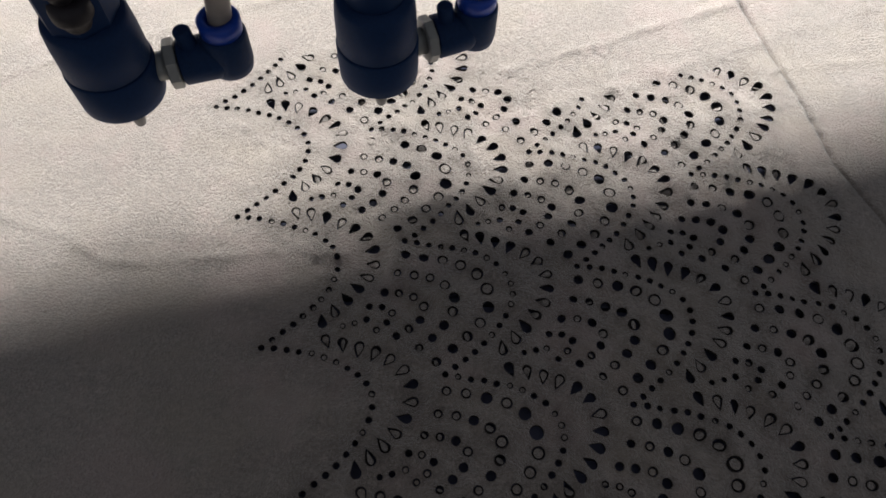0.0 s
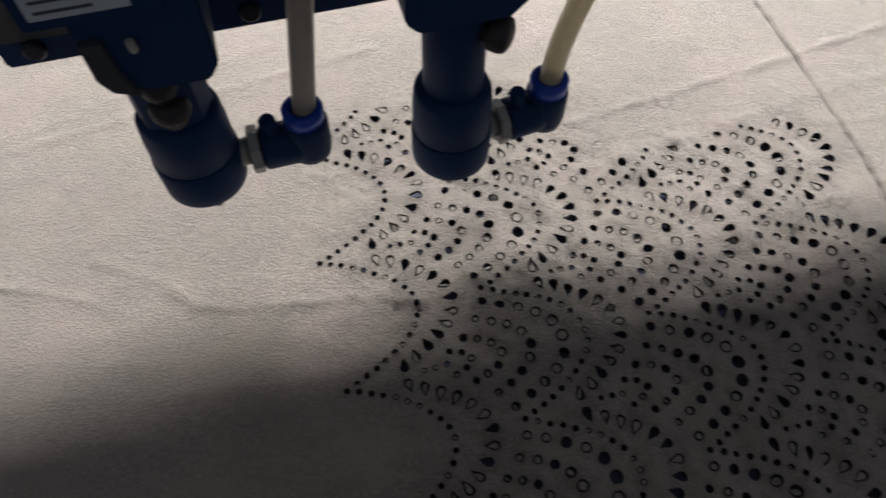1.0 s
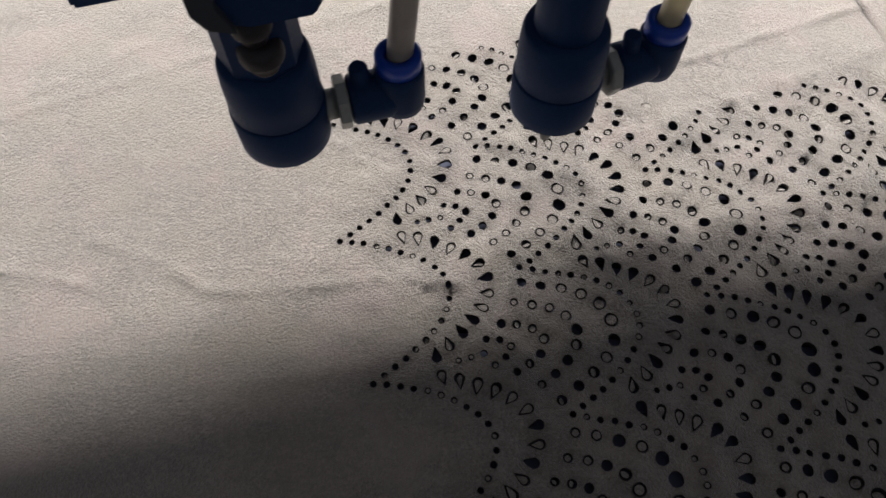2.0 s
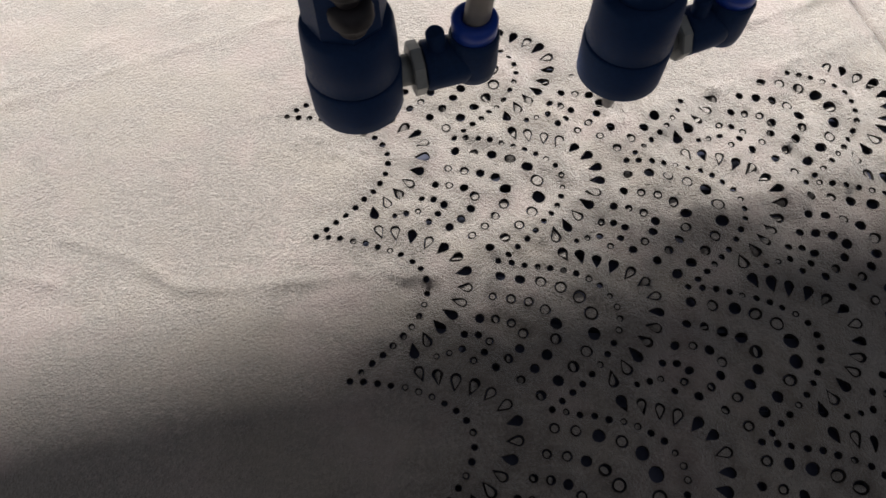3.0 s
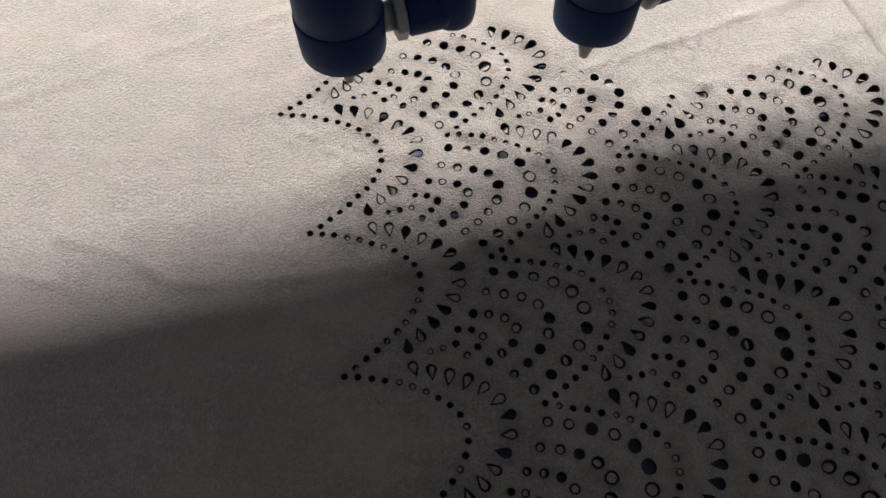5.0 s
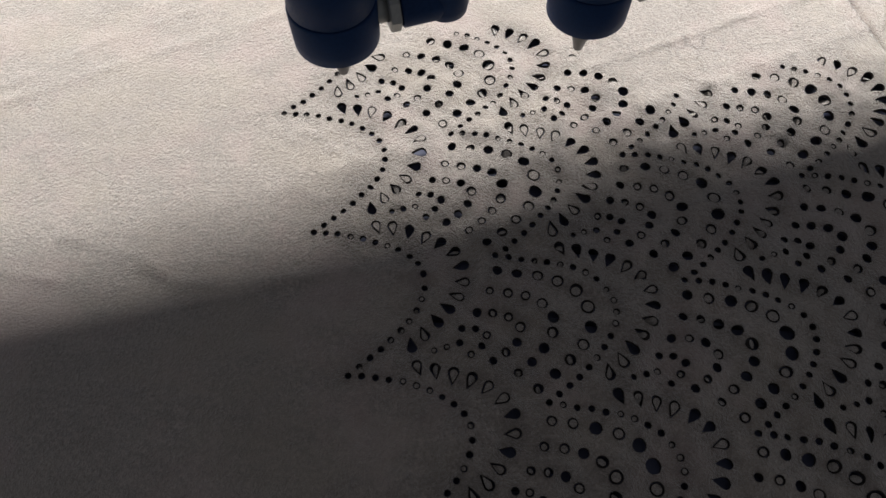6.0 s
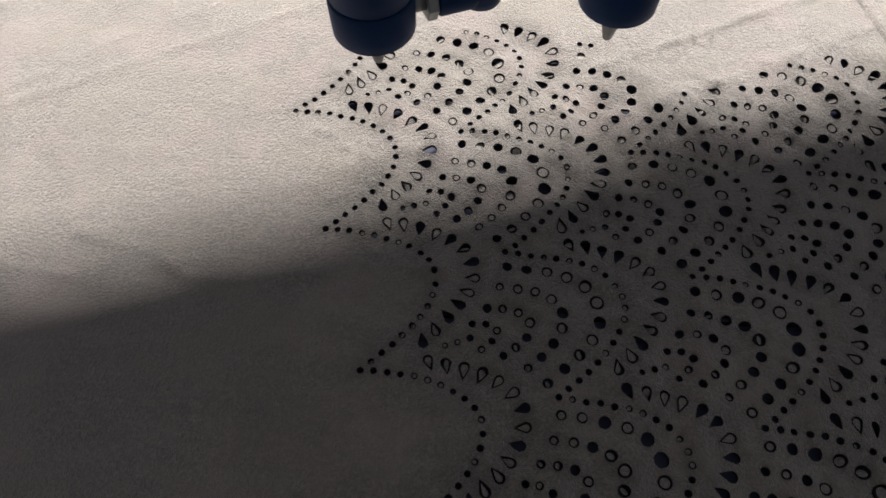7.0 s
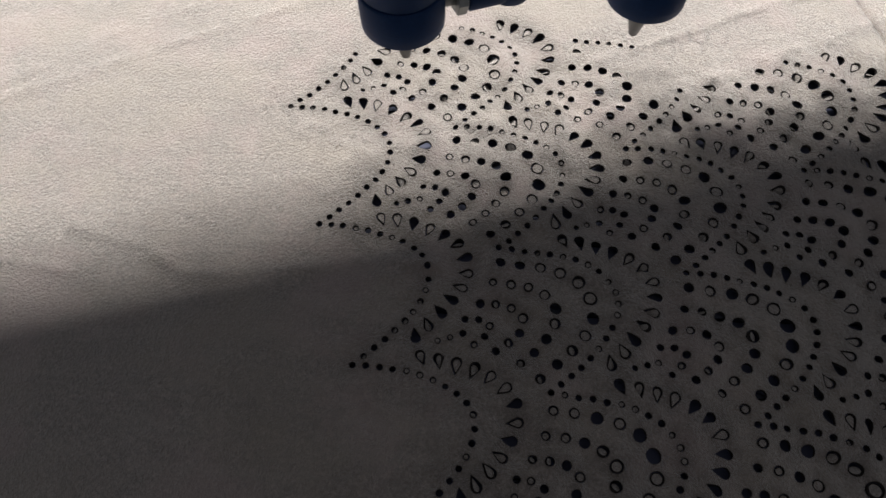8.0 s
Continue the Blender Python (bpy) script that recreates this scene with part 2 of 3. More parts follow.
def outline(kind, r, shrink=0.0):
    """The rim of a hole round its centre."""
    if kind != "drops":
        n = 12 if kind in ("dots", "stem") else 18
        return [((r - shrink) * math.cos(2 * math.pi * k / n), (r - shrink) * math.sin(2 * math.pi * k / n)) for k in range(n)]
    rr, tip = r - shrink, 1.85 * r - 1.5 * shrink
    pts = [(0.45 * r + rr * math.cos(a), rr * math.sin(a)) for a in np.linspace(-1.95, 1.95, 13)]
    ex, ey = pts[-1]
    pts += [(ex + (-tip - ex) * f, ey * (1 - f) * (1 + 0.25 * f)) for f in (0.4, 0.75)]
    pts += [(-tip, 0.0)]
    pts += [(ex + (-tip - ex) * f, -ey * (1 - f) * (1 + 0.25 * f)) for f in (0.75, 0.4)]
    return pts


def placed(points, x, y, turn):
    c, s = math.cos(turn), math.sin(turn)
    return [(x + c * px - s * py, y + s * px + c * py) for px, py in points]


HOLES = lattice()
THICK = 0.0014


def segment_distance(px, py, line):
    best = np.full(px.shape, 9.0)
    for (ax, ay), (bx, by) in zip(line, line[1:]):
        dx, dy = bx - ax, by - ay
        t = np.clip(((px - ax) * dx + (py - ay) * dy) / (dx * dx + dy * dy), 0, 1)
        best = np.minimum(best, np.hypot(px - ax - t * dx, py - ay - t * dy))
    return best


RIDGES = [  # soft creases of the hide: a line, its height, its half width
    ([(-0.230, 0.149), (-0.190, 0.148), (-0.173, 0.147), (-0.158, 0.144)], 0.0011, 0.0021),
    ([(-0.158, 0.161), (-0.144, 0.158), (-0.133, 0.155), (-0.120, 0.1495)], 0.0010, 0.0026),
    ([(-0.127, 0.150), (-0.114, 0.144), (-0.104, 0.1435), (-0.088, 0.1455), (-0.061, 0.150), (-0.042, 0.151), (-0.028, 0.150)], 0.0011, 0.0025),
    ([(-0.158, 0.144), (-0.140, 0.140), (-0.128, 0.135)], 0.0003, 0.0026),
    ([(-0.260, 0.190), (-0.200, 0.216), (-0.140, 0.245), (-0.06, 0.282)], 0.0008, 0.0024),
    ([(-0.260, 0.199), (-0.202, 0.223), (-0.164, 0.250), (-0.09, 0.29)], 0.0004, 0.0022),
    ([(-0.280, 0.247), (-0.200, 0.272), (-0.120, 0.305)], 0.0004, 0.0030),
    ([(0.030, 0.2405), (0.059, 0.253), (0.100, 0.271), (0.139, 0.288), (0.20, 0.317)], 0.0011, 0.0023),
    ([(0.030, 0.2130), (0.060, 0.2270), (0.094, 0.2425), (0.141, 0.263), (0.20, 0.288)], 0.0007, 0.0030),
    ([(0.147, 0.2480), (0.170, 0.2520), (0.205, 0.2590)], 0.0007, 0.0022),
    ([(-0.090, 0.209), (-0.070, 0.2055), (-0.048, 0.199)], 0.0003, 0.0016),
    ([(-0.084, 0.203), (-0.066, 0.1995), (-0.050, 0.193)], 0.0003, 0.0014),
    ([(-0.066, 0.111), (-0.057, 0.105), (-0.050, 0.099), (-0.046, 0.092)], -0.0006, 0.0022),
]
SEAM = [(0.120, 0.345), (0.139, 0.290), (0.148, 0.260), (0.158, 0.229), (0.165, 0.201), (0.178, 0.176), (0.196, 0.14), (0.21, 0.10)]
RINGS = [(0.067, 0.2555), (0.0745, 0.257), (0.0815, 0.255), (0.071, 0.2495), (0.060, 0.2485)]


def relief(px, py):
    """Height of the hide's top over the bed's plane."""
    z = np.zeros_like(px)
    waves = random.Random(5)
    for k in range(16):
        a, length = waves.uniform(0, math.pi), waves.uniform(0.007, 0.026)
        z += 0.0105 * length * np.sin(2 * math.pi * (px * math.cos(a) + py * math.sin(a)) / length + waves.uniform(0, 6.28))
    for k in range(12):  # the heat of the cuts has puckered the lace
        a, length = waves.uniform(0, math.pi), waves.uniform(0.0038, 0.0075)
        z += 0.0140 * length * np.sin(2 * math.pi * (px * math.cos(a) + py * math.sin(a)) / length + waves.uniform(0, 6.28))
    along_u = (px - ORIGIN.x) * AXIS_U.x + (py - ORIGIN.y) * AXIS_U.y
    along_v = (px - ORIGIN.x) * AXIS_V.x + (py - ORIGIN.y) * AXIS_V.y
    top = 0.073 - 0.046 / (1 + np.exp(-(along_u - 0.113) / 0.006))
    lace = 1 / (1 + np.exp(-((px + 0.06) + 0.33 * (py - 0.165)) / 0.012)) / (1 + np.exp((along_v - top) / 0.004)) / (1 + np.exp((along_u - 0.228) / 0.004))
    z *= 0.15 + 0.85 * lace
    z += 0.00035 * np.sin(37 * px + 21 * py + 0.6) * np.sin(29 * py - 17 * px) + 0.0002 * np.sin(95 * px + 40 * py)
    for line, high, wide in RIDGES:
        z += high * np.exp(-(segment_distance(px, py, line) / wide) ** 2) * (0.7 + 0.3 * np.sin(160 * px + 90 * py))
    z -= 0.0009 * np.exp(-(segment_distance(px, py, SEAM) / 0.0009) ** 2)
    z += 0.00015 * np.exp(-((segment_distance(px, py, SEAM) - 0.0025) / 0.0015) ** 2)
    for cx, cy in RINGS:
        z -= 0.00010 * np.exp(-((np.hypot(px - cx, py - cy) - 0.0042) / 0.0006) ** 2)
    return z


def build_hide():
    """One hide with every hole cut through it."""
    from mathutils.geometry import delaunay_2d_cdt
    verts, faces, rim_soot = [], [], [0.0] * 4
    halo = []
    x0, x1, y0, y1 = -0.62, 0.62, -0.26, 0.80
    rim = [(x0, y0), (x1, y0), (x1, y1), (x0, y1)]
    verts += rim
    faces.append([0, 1, 2, 3])
    for h in HOLES:
        pts = placed(outline(h["kind"], h["r"]), h["x"], h["y"], h["turn"])
        faces.append(list(range(len(verts), len(verts) + len(pts))))
        verts += pts
        rim_soot += [0.08 if h["when"] else 0.75] * len(pts)
        if not h["when"]:
            halo += placed(outline(h["kind"], h["r"], -0.00032), h["x"], h["y"], h["turn"])
    rim_count = len(verts)
    rng = np.random.default_rng(3)
    step = 0.0017
    gx, gy = np.meshgrid(np.arange(-0.275, 0.235, step), np.arange(0.03, 0.365, step))
    gx = (gx + rng.uniform(-0.25, 0.25, gx.shape) * step).ravel()
    gy = (gy + rng.uniform(-0.25, 0.25, gy.shape) * step).ravel()
    extra = [(0.0, 0.0)]
    for (ax, ay), (bx, by) in zip(SEAM, SEAM[1:]):
        long = math.hypot(bx - ax, by - ay)
        nx, ny = -(by - ay) / long, (bx - ax) / long
        for k in range(int(long / 0.0011)):
            f = k * 0.0011 / long
            extra += [(ax + (bx - ax) * f + nx * o, ay + (by - ay) * f + ny * o) for o in (-0.0016, -0.0007, 0.0, 0.0007, 0.0016)]
    for line, _, _ in RIDGES:
        for (ax, ay), (bx, by) in zip(line, line[1:]):
            long = math.hypot(bx - ax, by - ay)
            nx, ny = -(by - ay) / long, (bx - ax) / long
            for k in range(int(long / 0.0015)):
                f = k * 0.0015 / long
                extra += [(ax + (bx - ax) * f + nx * o, ay + (by - ay) * f + ny * o) for o in (-0.0022, -0.0011, 0.0, 0.0011, 0.0022)]
    for rx, ry in RINGS:
        extra += [(rx + r * math.cos(a), ry + r * math.sin(a)) for r in (0.0035, 0.0042, 0.0049) for a in np.linspace(0, 6.28, 30)]
    off_seam = segment_distance(gx, gy, SEAM) > 0.0022
    gx = np.concatenate([gx[off_seam], [p[0] for p in extra[1:]]])
    gy = np.concatenate([gy[off_seam], [p[1] for p in extra[1:]]])
    near = np.full(gx.shape, 1.0)
    clean = []
    for h in HOLES:
        cx, cy = h["x"], h["y"]
        clean[len(clean):] = [h] if h["when"] else []
        close = np.nonzero((np.abs(gx - cx) < 0.014) & (np.abs(gy - cy) < 0.014))[0]
        size = h["r"] * (1.75 if h["kind"] == "drops" else 1.0)
        near[close] = np.minimum(near[close], np.hypot(gx[close] - cx, gy[close] - cy) - size)
    for h in clean:
        near[np.hypot(gx - h["x"], gy - h["y"]) < h["r"] + 0.0006] = 0.0
    keep = near > 0.0008
    gx, gy, near = gx[keep], gy[keep], near[keep]
    gx, gy = np.concatenate([gx, [p[0] for p in halo]]), np.concatenate([gy, [p[1] for p in halo]])
    near = np.concatenate([near, np.full(len(halo), 0.0003)])
    verts += list(zip(gx.tolist(), gy.tolist()))
    cloud = 0.5 + 0.5 * np.sin(130 * gx + 60 * gy + 2 * np.sin(90 * gy)) * np.sin(150 * gy - 70 * gx + 2 * np.sin(80 * gx))
    smudge = 0.34 * np.exp(-np.maximum(near, 0) / 0.005) * cloud * (near < 0.5)
    # the ring marks get darker outlines as well
    for rx, ry in RINGS:
        smudge += 0.28 * np.exp(-((np.hypot(gx - rx, gy - ry) - 0.0042) / 0.0006) ** 2)
    # darker colour along the seam's groove, uneven along its length
    seam_dark = np.exp(-(segment_distance(gx, gy, SEAM) / 0.0014) ** 2) * (0.65 + 0.35 * np.sin(310 * gy + 9 * np.sin(57 * gy)))
    cx, cy = np.meshgrid(np.arange(x0 + 0.02, x1, 0.04), np.arange(y0 + 0.02, y1, 0.04))
    far = (cx < -0.28) | (cx > 0.24) | (cy < 0.025) | (cy > 0.37)
    verts += list(zip(cx[far].tolist(), cy[far].tolist()))
    out_v, out_e, out_f, orig_v, _, orig_f = delaunay_2d_cdt([Vector(v) for v in verts], [], faces, 0, 1e-7, True)
    tri = [f for f, o in zip(out_f, orig_f) if list(o) == [0]]
    px, py = np.array([v.x for v in out_v]), np.array([v.y for v in out_v])
    pz = relief(px, py)
    soot = np.zeros(len(out_v))
    for k, o in enumerate(orig_v):
        if o:
            i = o[0]
            if 4 <= i < rim_count:
                soot[k] = rim_soot[i]
            elif rim_count <= i < rim_count + len(near):
                soot[k] = 0.20 * math.exp(-near[i - rim_count] / 0.0012) + 0.85 * seam_dark[i - rim_count] + smudge[i - rim_count]
    count = {}
    for f in tri:
        for a, b in zip(f, (*f[1:], f[0])):
            key = (min(a, b), max(a, b))
            count[key] = (a, b) if key not in count else None
    walls = [e for e in count.values() if e]
    n = len(out_v)
    coords = [(x, y, z) for x, y, z in zip(px, py, pz)] + [(x, y, z - THICK) for x, y, z in zip(px, py, pz)]
    polys = [tuple(f) for f in tri] + [tuple(n + i for i in reversed(f)) for f in tri] + [(b, a, n + a, n + b) for a, b in walls]
    mesh = bpy.data.meshes.new("suede_hide")
    mesh.from_pydata(coords, [], polys)
    mesh.materials.append(SUEDE)
    mesh.materials.append(CHAR)
    index = np.zeros(len(polys), dtype=np.int32)
    index[2 * len(tri):] = 1
    mesh.polygons.foreach_set("material_index", index)
    smooth = np.ones(len(polys), dtype=bool)
    smooth[2 * len(tri):] = False
    mesh.polygons.foreach_set("use_smooth", smooth)
    layer = mesh.attributes.new("soot", "FLOAT", "POINT")
    layer.data.foreach_set("value", np.concatenate([soot, soot]).astype(np.float32))
    mesh.set_sharp_from_angle(angle=0.9)
    mesh.validate()
    return tagged(new("suede_hide", mesh), "pale beige suede hide with scalloped lace of laser-cut holes", "leather hide")


hide = build_hide()


# ---- loose cut-outs that still sit in their holes ----
def plug_mesh(kind, r, shrink, edge=0.0001):
    pts = outline(kind, r, shrink)
    n = len(pts)
    mesh = bpy.data.meshes.new("cut_out")
    rim = 0.86 if edge else 0.999
    inner = [(x * rim, y * rim) for x, y in pts]
    coords = [(x, y, 0.0) for x, y in inner] + [(x, y, -edge) for x, y in pts] + [(x, y, -THICK) for x, y in pts]
    polys = [tuple(range(n)), tuple(range(3 * n - 1, 2 * n - 1, -1))]
    for a in (0, n):
        polys += [(a + k, a + n + k, a + n + (k + 1) % n, a + (k + 1) % n) for k in range(n)]
    mesh.from_pydata(coords, [], polys)
    mesh.materials.append(SUEDE)
    mesh.materials.append(CHAR)
    index = np.zeros(len(polys), dtype=np.int32)
    index[1] = 1
    index[2 if edge else 2 + n:] = 1
    mesh.polygons.foreach_set("material_index", index)
    if edge:  # the loose pieces are a little darker than the hide
        layer = mesh.attributes.new("soot", "FLOAT", "POINT")
        layer.data.foreach_set("value", np.full(3 * n, 0.18, dtype=np.float32))
    return mesh


PLUGS = {}


def plug_for(kind, r, shrink):
    key = (kind == "drops", kind in ("dots", "stem"), round(r * 1e4 / 1.5), shrink)
    if key not in PLUGS:
        PLUGS[key] = plug_mesh(kind, round(r * 1e4 / 1.5) * 1.5e-4, shrink)
    return PLUGS[key]


def ground_height(x, y):
    return float(relief(np.array([x]), np.array([y]))[0])


def build_plugs():
    rng = random.Random(11)
    loose = []
    rest = bmesh.new()
    count = 0
    ordered = sorted((h for h in HOLES if h["state"] in ("plug", "tilted")), key=lambda h: abs(h["y"] - 0.19) + 0.4 * abs(h["x"] - 0.02))
    for h in ordered:
        tilted = h["state"] == "tilted"
        small = h["kind"] in ("dots", "stem")
        mesh = plug_for(h["kind"], h["r"], 0.00026 if small else 0.00036)
        sink = rng.uniform(0.0001, 0.0005) if not tilted else rng.uniform(0.0006, 0.0011)
        lean = rng.uniform(0, 7) if not tilted else rng.uniform(28, 48)
        way = rng.uniform(0, 2 * math.pi)
        m = (Matrix.Translation((h["x"] + rng.uniform(-1, 1) * 0.00012, h["y"] + rng.uniform(-1, 1) * 0.00012, ground_height(h["x"], h["y"]) - sink))
             @ Matrix.Rotation(radians(lean), 4, Vector((math.cos(way), math.sin(way), 0))) @ Matrix.Rotation(h["turn"], 4, "Z"))
        if count < 300:
            ob = new("cut_out", mesh)
            ob.parent = hide
            ob.matrix_basis = m
        else:
            copy = mesh.copy()
            copy.transform(m)
            rest.from_mesh(copy)
            bpy.data.meshes.remove(copy)
        count += 1
    mesh = bpy.data.meshes.new("cut_out_rest")
    rest.to_mesh(mesh)
    rest.free()
    mesh.materials.append(SUEDE)
    mesh.materials.append(CHAR)
    ob = new("cut_out_rest", mesh)
    ob.parent = hide
    tagged(ob, kind="stuff")
    for h in HOLES:
        if h["state"] == "fresh":
            ob = new("falling_cut_out", plug_mesh(h["kind"], h["r"], 0.000006, 0.0))
            ob.matrix_basis = Matrix.Translation((h["x"], h["y"], ground_height(h["x"], h["y"]))) @ Matrix.Rotation(h["turn"], 4, "Z")
            tagged(ob, "small beige suede disc cut loose from the hide", "suede disc", "freshly cut discs")
            loose.append((ob, h))
    return loose


FRESH_PLUGS = build_plugs()


# ---- cutting bed ----
def build_bed():
    bed = tagged(new("cutting_bed"), "sooty dark metal cutting bed with narrow support slats", "machine bed", kind="structure")
    part("tray", block(-0.75, 0.75, -0.40, 0.95, -0.030, -0.0055, 0.002), BED_METAL, bed)
    for name, box in (("side_rail", (-0.75, -0.72, -0.40, 0.95)), ("side_rail", (0.72, 0.75, -0.40, 0.95))):
        part(name, block(*box, -0.0062, 0.0102, 0.002), BED_METAL, bed)
    first = block(-0.72, 0.72, -0.0006, 0.0006, -0.0062, -0.0022, 0.0)
    slat = part("slat", first, DARK_STEEL, bed)
    for k in range(1, 40):
        ob = new("slat", slat.data)
        ob.parent = bed
        ob.location = (0, -0.27 + 0.027 * k, 0)
    slat.location = (0, -0.27, 0)
    return bed


bed = build_bed()


# ---- the laser carriage: its own x runs along the gantry, its origin is under the working nozzle ----
YAW = 17.9
SPAN = 0.0905


def bent_tube(radius, start, rise, lean, curl, turns=24):
    """A soft tube that rises from its collar and curls over to one side."""
    bm = bmesh.new()
    rings = []
    for k in range(turns + 1):
        f = k / turns
        mid = Vector(start) + Vector((lean * rise * f + curl * rise * f * f, 0.03 * rise * f, rise * f))
        tilt = Vector((lean + 2 * curl * f, 0.03, 1)).to_track_quat("Z", "Y").to_matrix()
        rings.append([bm.verts.new(mid + tilt @ Vector((radius * math.cos(2 * math.pi * i / 28), radius * math.sin(2 * math.pi * i / 28), 0))) for i in range(28)])
    for a, b in zip(rings, rings[1:]):
        for i in range(28):
            bm.faces.new((a[i], a[(i + 1) % 28], b[(i + 1) % 28], b[i])).smooth = True
    bm.faces.new(rings[0][::-1])
    bm.faces.new(rings[-1])
    return bm


def laser_head(carriage, x, set_back, lift, label, side_turn, screws, lean, tip, wide, sides, tube, tube_label):
    column = [(wide - 0.0009, 0.064), (wide, 0.066), (wide, 0.112), (wide - 0.0009, 0.113)]
    head = part("laser_head", lathe(column, sides, sides > 12), BLACK_METAL, carriage, label)
    head.matrix_basis = Matrix.Translation((x, set_back, lift))
    cap = [(0.0136, 0.0440), (0.0143, 0.0448), (0.0141, 0.0560), (0.0136, 0.0625), (0.0128, 0.0645), (0.0085, 0.0650)]
    part("cap", lathe(cap, 64), BLACK_METAL, head)
    ring = [(0.0070, 0.0282), (0.0142, 0.0280), (0.0146, 0.0284), (0.0147, 0.0325), (0.0148, 0.0432), (0.0142, 0.0440)]
    part("lower_ring", lathe(ring, 64), BLACK_METAL, head)
    part("nozzle", lathe([(0.0012, tip), (0.0018, tip + 0.0004), (0.0028, tip + 0.0050), (0.0054, 0.0220), (0.0070, 0.0290)], 32), NOZZLE_METAL, head)
    c, s = math.cos(radians(side_turn)), math.sin(radians(side_turn))
    side = Vector((c, s, 0))
    zc = 0.0365

    def out(d, z=zc):
        return (c * d, s * d, z)
    fitting = part("elbow_fitting", join(
        lathe([(0.0072, 0.0), (0.0081, 0.0008), (0.0080, 0.0120), (0.0070, 0.0155)], 40, True, side, out(0.0218)),
        lathe([(0.0058, -0.0080), (0.0074, -0.0070), (0.0080, -0.0035), (0.0080, 0.0085), (0.0074, 0.0100)], 40, True, None, out(0.0385, zc + 0.001)),
        lathe([(0.0079, 0.0), (0.0076, 0.004), (0.0055, 0.0075), (0.002, 0.0088)], 40, True, side, out(0.0370, zc))), BLACK_PLASTIC, head, "black plastic push-in elbow fitting")
    part("ring_nut", lathe([(0.0082, 0.0), (0.0087, 0.0004), (0.0087, 0.0034), (0.0082, 0.0038)], 8, False, side, out(0.0176)), NICKEL, fitting, "nickel-plated ring nut")
    part("neck", lathe([(0.0050, 0.0), (0.0050, 0.0060)], 24, True, side, out(0.0120)), NICKEL, fitting)
    part("stub", lathe([(0.0028, 0.0), (0.0030, 0.0006), (0.0030, 0.0098), (0.0024, 0.0106)], 24, True, Vector((-c * 0.12, -s * 0.12, 1)), out(0.0270, zc + 0.004)), BLACK_PLASTIC, fitting)
    part("release_collar", lathe([(0.0060, 0.0), (0.0071, 0.0003), (0.0073, 0.0056), (0.0066, 0.0064), (0.0044, 0.0065), (0.0042, 0.0030)], 40, True, None, out(0.0385, zc + 0.0105)), BLUE_PLASTIC, fitting, "blue plastic release collar")
    part("air_tube", bent_tube(0.0041, out(0.0385, zc + 0.011), 0.115, *lean), tube, fitting, tube_label)
    for axis, spot, size, tall in screws:
        part("thumb_screw", lathe([(0.6 * size, 0.0), (0.68 * size, 0.1 * tall), (0.68 * size, 0.35 * tall), (0.96 * size, 0.4 * tall), (size, 0.48 * tall), (size, 0.72 * tall), (0.90 * size, 0.88 * tall), (0.62 * size, 0.97 * tall), (0.25 * size, tall)], 28, True, axis, spot), BROWN_METAL, head)
    return head


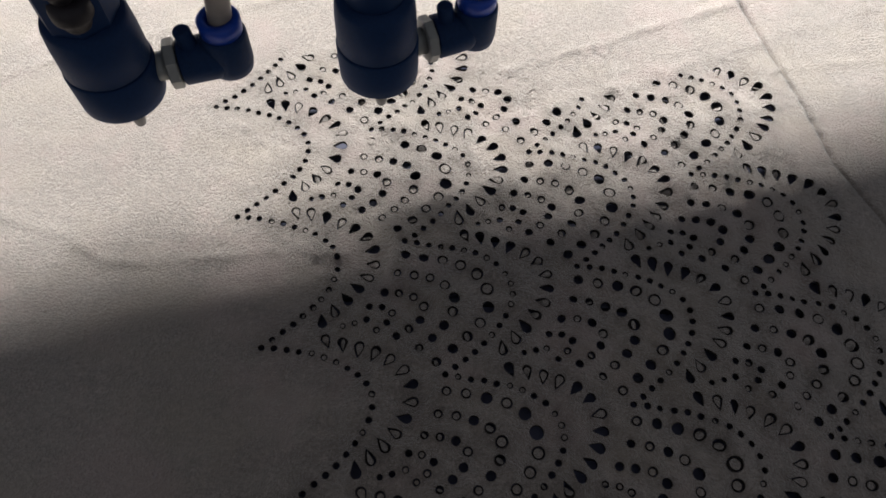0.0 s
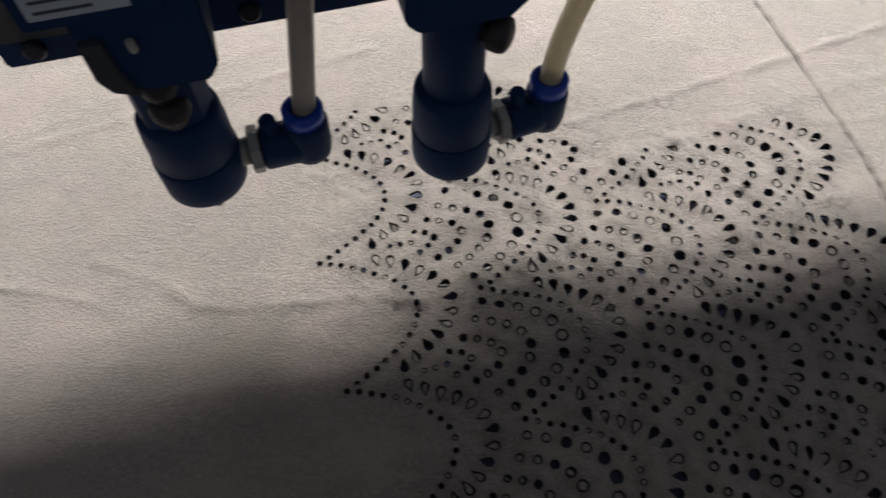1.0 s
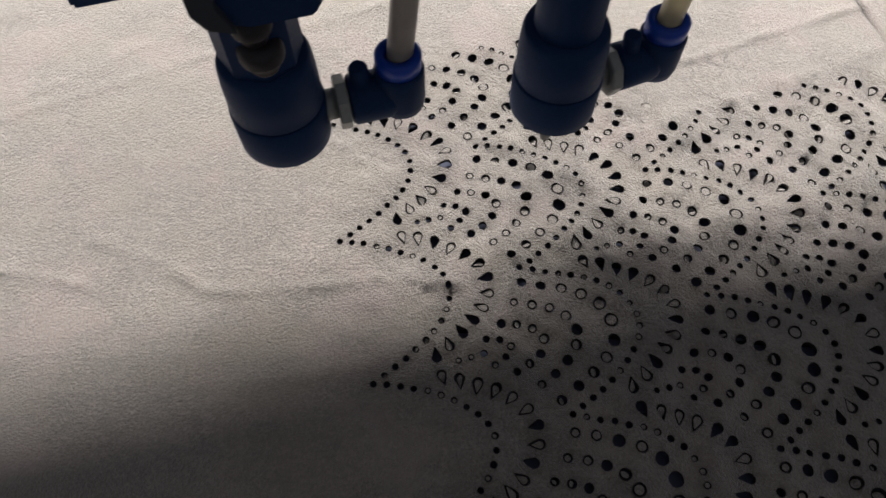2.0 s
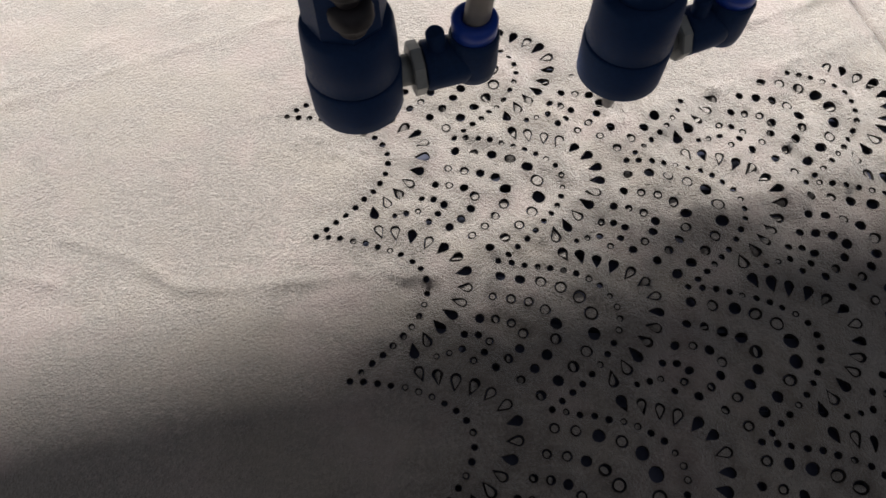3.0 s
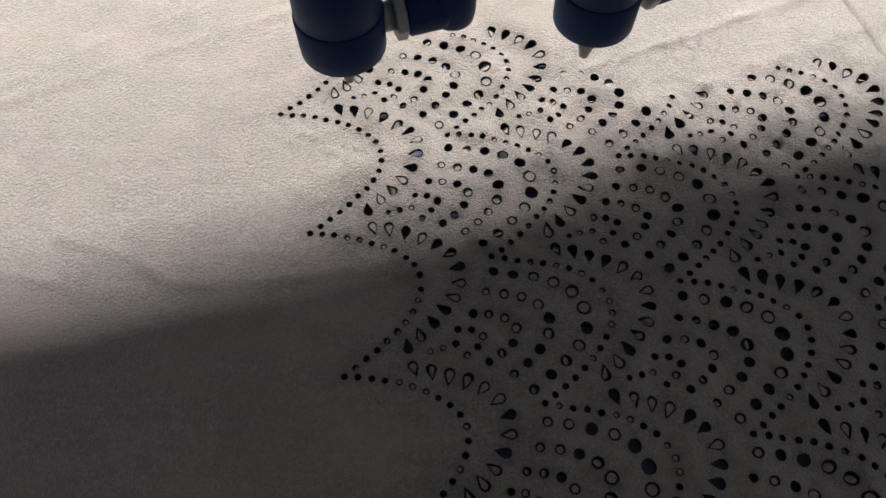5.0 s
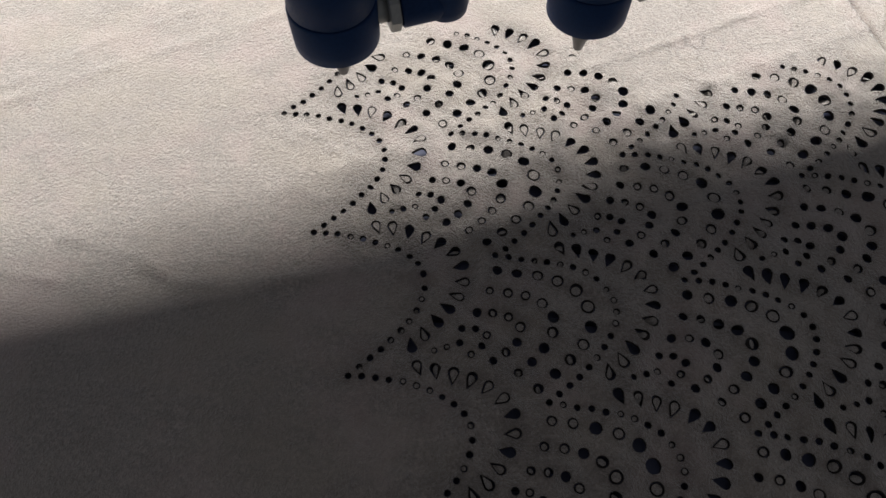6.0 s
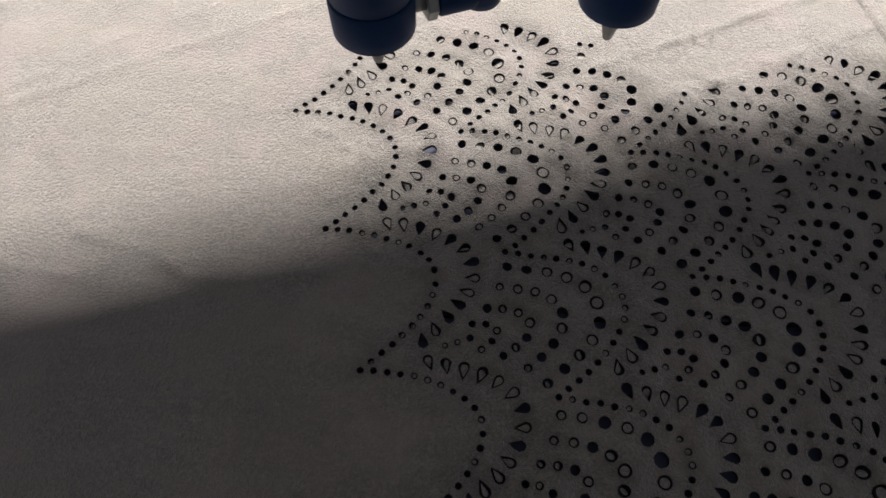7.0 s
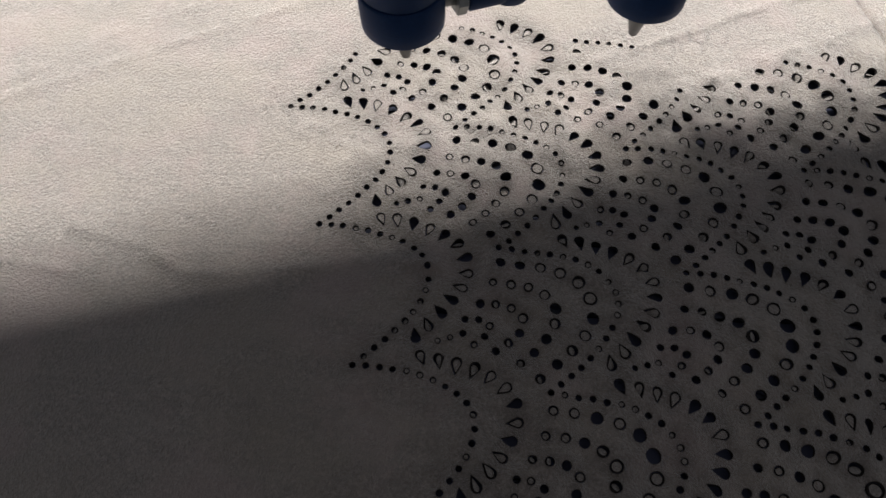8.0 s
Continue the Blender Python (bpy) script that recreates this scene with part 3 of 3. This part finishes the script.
def build_carriage():
    carriage = tagged(new("laser_carriage"), "black twin-head laser carriage with blue air fittings, moving over the hide", "laser carriage")
    plate = part("carrier_plate", block(-SPAN - 0.047, 0.060, 0.027, 0.043, 0.0800, 0.150, 0.0012), BLACK_METAL, carriage)
    holder = part("label_holder", block(-SPAN - 0.0215, -SPAN + 0.0125, -0.0128, 0.0266, 0.1255, 0.150, 0.0008), BLACK_METAL, carriage)
    sticker = part("sticker", block(-SPAN - 0.0185, -SPAN + 0.0052, -0.0132, -0.0126, 0.1290, 0.1440, 0.0002), STICKER, holder, "pale blue-white sticker with unreadable print")
    for k in range(3):
        part("print_line", block(-SPAN - 0.0165, -SPAN - 0.003 + 0.004 * (k % 2), -0.0134, -0.0131, 0.1310 + 0.003 * k, 0.1318 + 0.003 * k, 0.0), INK, sticker)
    for x in (-SPAN - 0.036, -SPAN + 0.030, 0.040):
        part("screw", lathe([(0.0030, 0.0), (0.0034, 0.0004), (0.0034, 0.0022), (0.0026, 0.0030)], 24, True, (0, -1, 0), (x, 0.027, 0.0875)), DARK_STEEL, plate)
    shapes = ((0.0, [(-0.0185, 0.145), (-0.0185, 0.1070), (-0.0145, 0.1025), (0.0130, 0.1025), (0.0185, 0.1080), (0.0185, 0.145)], -0.0135),
              (-SPAN, [(-0.0110, 0.145), (-0.0110, 0.1075), (-0.0085, 0.1025), (0.0010, 0.0985), (0.0165, 0.0985), (0.0200, 0.1040), (0.0200, 0.145)], -0.0115))
    for x, shape, front in shapes:
        part("mount_block", prism([(x + px, pz) for px, pz in shape], front, 0.0268, 0.0008), BLACK_METAL, carriage)
    laser_head(carriage, 0.0, 0.0, 0.0, "black laser head working close above the hide", 6.0, [(Vector((0.75, -0.65, 0)), (0.0062, -0.0050, 0.0935), 0.0060, 0.0110)], (0.02, 0.42), 0.008, 0.0104, 48,
               TUBE_PLASTIC, "milky yellowish air tube that curls over")
    laser_head(carriage, -SPAN + 0.0005, 0.006, 0.0080, "black laser head raised a little higher", 0.0,
               [(Vector((0, 0, 1)), (0.0005, -0.0098, 0.0690), 0.0062, 0.0105), (Vector((0, 0, 1)), (0.0000, -0.0100, 0.0797), 0.0054, 0.0095)],
               (0.13, 0.0), 0.0095, 0.0120, 8, SMOKY_TUBE, "smoke-greyed translucent air tube")
    part("side_bracket", prism([(-SPAN + px, pz) for px, pz in ((-0.0113, 0.120), (-0.0113, 0.1073), (-0.0087, 0.1022), (-0.0020, 0.0994), (-0.0050, 0.1085), (-0.0056, 0.120))], -0.0136, -0.0112, 0.0004), GREY_BRACKET, carriage, "dull grey-black side bracket")
    # a thin mottled patch, paler than the plate it lies on
    part("grey_patch", block(-SPAN - 0.0440, -SPAN - 0.0240, 0.0266, 0.0272, 0.0905, 0.1060, 0.0002), GREY_PATCH, plate, "mottled grey patch on the plate")
    part("pin", lathe([(0.0010, 0.0), (0.0012, 0.0003), (0.0012, 0.0038), (0.0009, 0.0042)], 20, True, (0, -0.15, 1), (-SPAN + 0.001, -0.0128, 0.1150)), NICKEL, carriage, "small bright steel pin")
    return carriage


def build_beam():
    beam = tagged(new("gantry_beam"), "long black metal gantry beam that carries the laser carriage", "gantry beam")
    part("profile", block(-0.80, 0.80, 0.054, 0.119, 0.093, 0.166, 0.002), BLACK_METAL, beam)
    part("guide_rail", block(-0.80, 0.80, 0.0432, 0.0545, 0.125, 0.137, 0.0008), DARK_STEEL, beam)
    for x in (-0.735, 0.735):
        part("end_bracket", block(x - 0.02, x + 0.02, 0.04, 0.11, 0.010, 0.0935, 0.002), BLACK_METAL, beam)
    return beam


carriage = build_carriage()
beam = build_beam()

# where the working nozzle is: seconds, x, y
NOZZLE = [
    (0.0, -0.0189, 0.2153), (0.2, -0.0218, 0.2160), (0.5, -0.0265, 0.2133), (0.6, -0.0250, 0.2110), (0.8, -0.0212, 0.2045),
    (1.0, -0.0207, 0.2019), (1.2, -0.0205, 0.2030), (1.5, -0.0165, 0.2020), (1.7, -0.0095, 0.2040), (2.2, 0.0100, 0.2100),
    (2.8, 0.0297, 0.2180), (3.0, 0.0332, 0.2192), (3.2, 0.0390, 0.2190), (3.5, 0.0444, 0.2220), (3.7, 0.0440, 0.2240),
    (4.0, 0.0417, 0.2264), (4.2, 0.0412, 0.2305), (4.5, 0.0408, 0.2325), (4.7, 0.0345, 0.2365), (5.2, 0.0280, 0.2425),
    (5.8, 0.0240, 0.2457), (6.0, 0.0252, 0.2438), (6.15, 0.0248, 0.2495), (6.5, 0.0247, 0.2497), (6.62, 0.0308, 0.2510),
    (6.8, 0.0312, 0.2505), (7.0, 0.0334, 0.2486), (7.2, 0.0378, 0.2498), (7.5, 0.0414, 0.2483), (7.65, 0.0430, 0.2480),
    (7.8, 0.0478, 0.2500), (8.0, 0.0454, 0.2492),
]


def motions():
    along = Vector((math.cos(radians(YAW)), math.sin(radians(YAW))))
    across = Vector((-along.y, along.x))
    walk(carriage, [(t, pose(x, y, 0, 0, 0, YAW)) for t, x, y in NOZZLE])
    rows = []
    for t, x, y in NOZZLE:
        p = across * across.dot(Vector((x, y)))
        rows.append((t, pose(p.x, p.y, 0, 0, 0, YAW - 2.5)))
    walk(beam, rows)
    for k, (ob, h) in enumerate(FRESH_PLUGS):
        m = ob.matrix_basis.copy()
        lean = 4 if k % 4 else 14
        deep = -0.0033 if k % 4 else -0.0007
        fallen = Matrix.Translation((0.0034 if k % 4 else 0.0001, -0.0012 if k % 4 else 0, deep)) @ m @ Matrix.Rotation(radians(lean), 4, "X")
        t = h["when"]
        walk(ob, [(0.0, m), (t, m), (t + 0.1 if t < 7.9 else 8.0, fallen)] + ([(8.0, fallen)] if t + 0.1 < 7.95 else []))


motions()
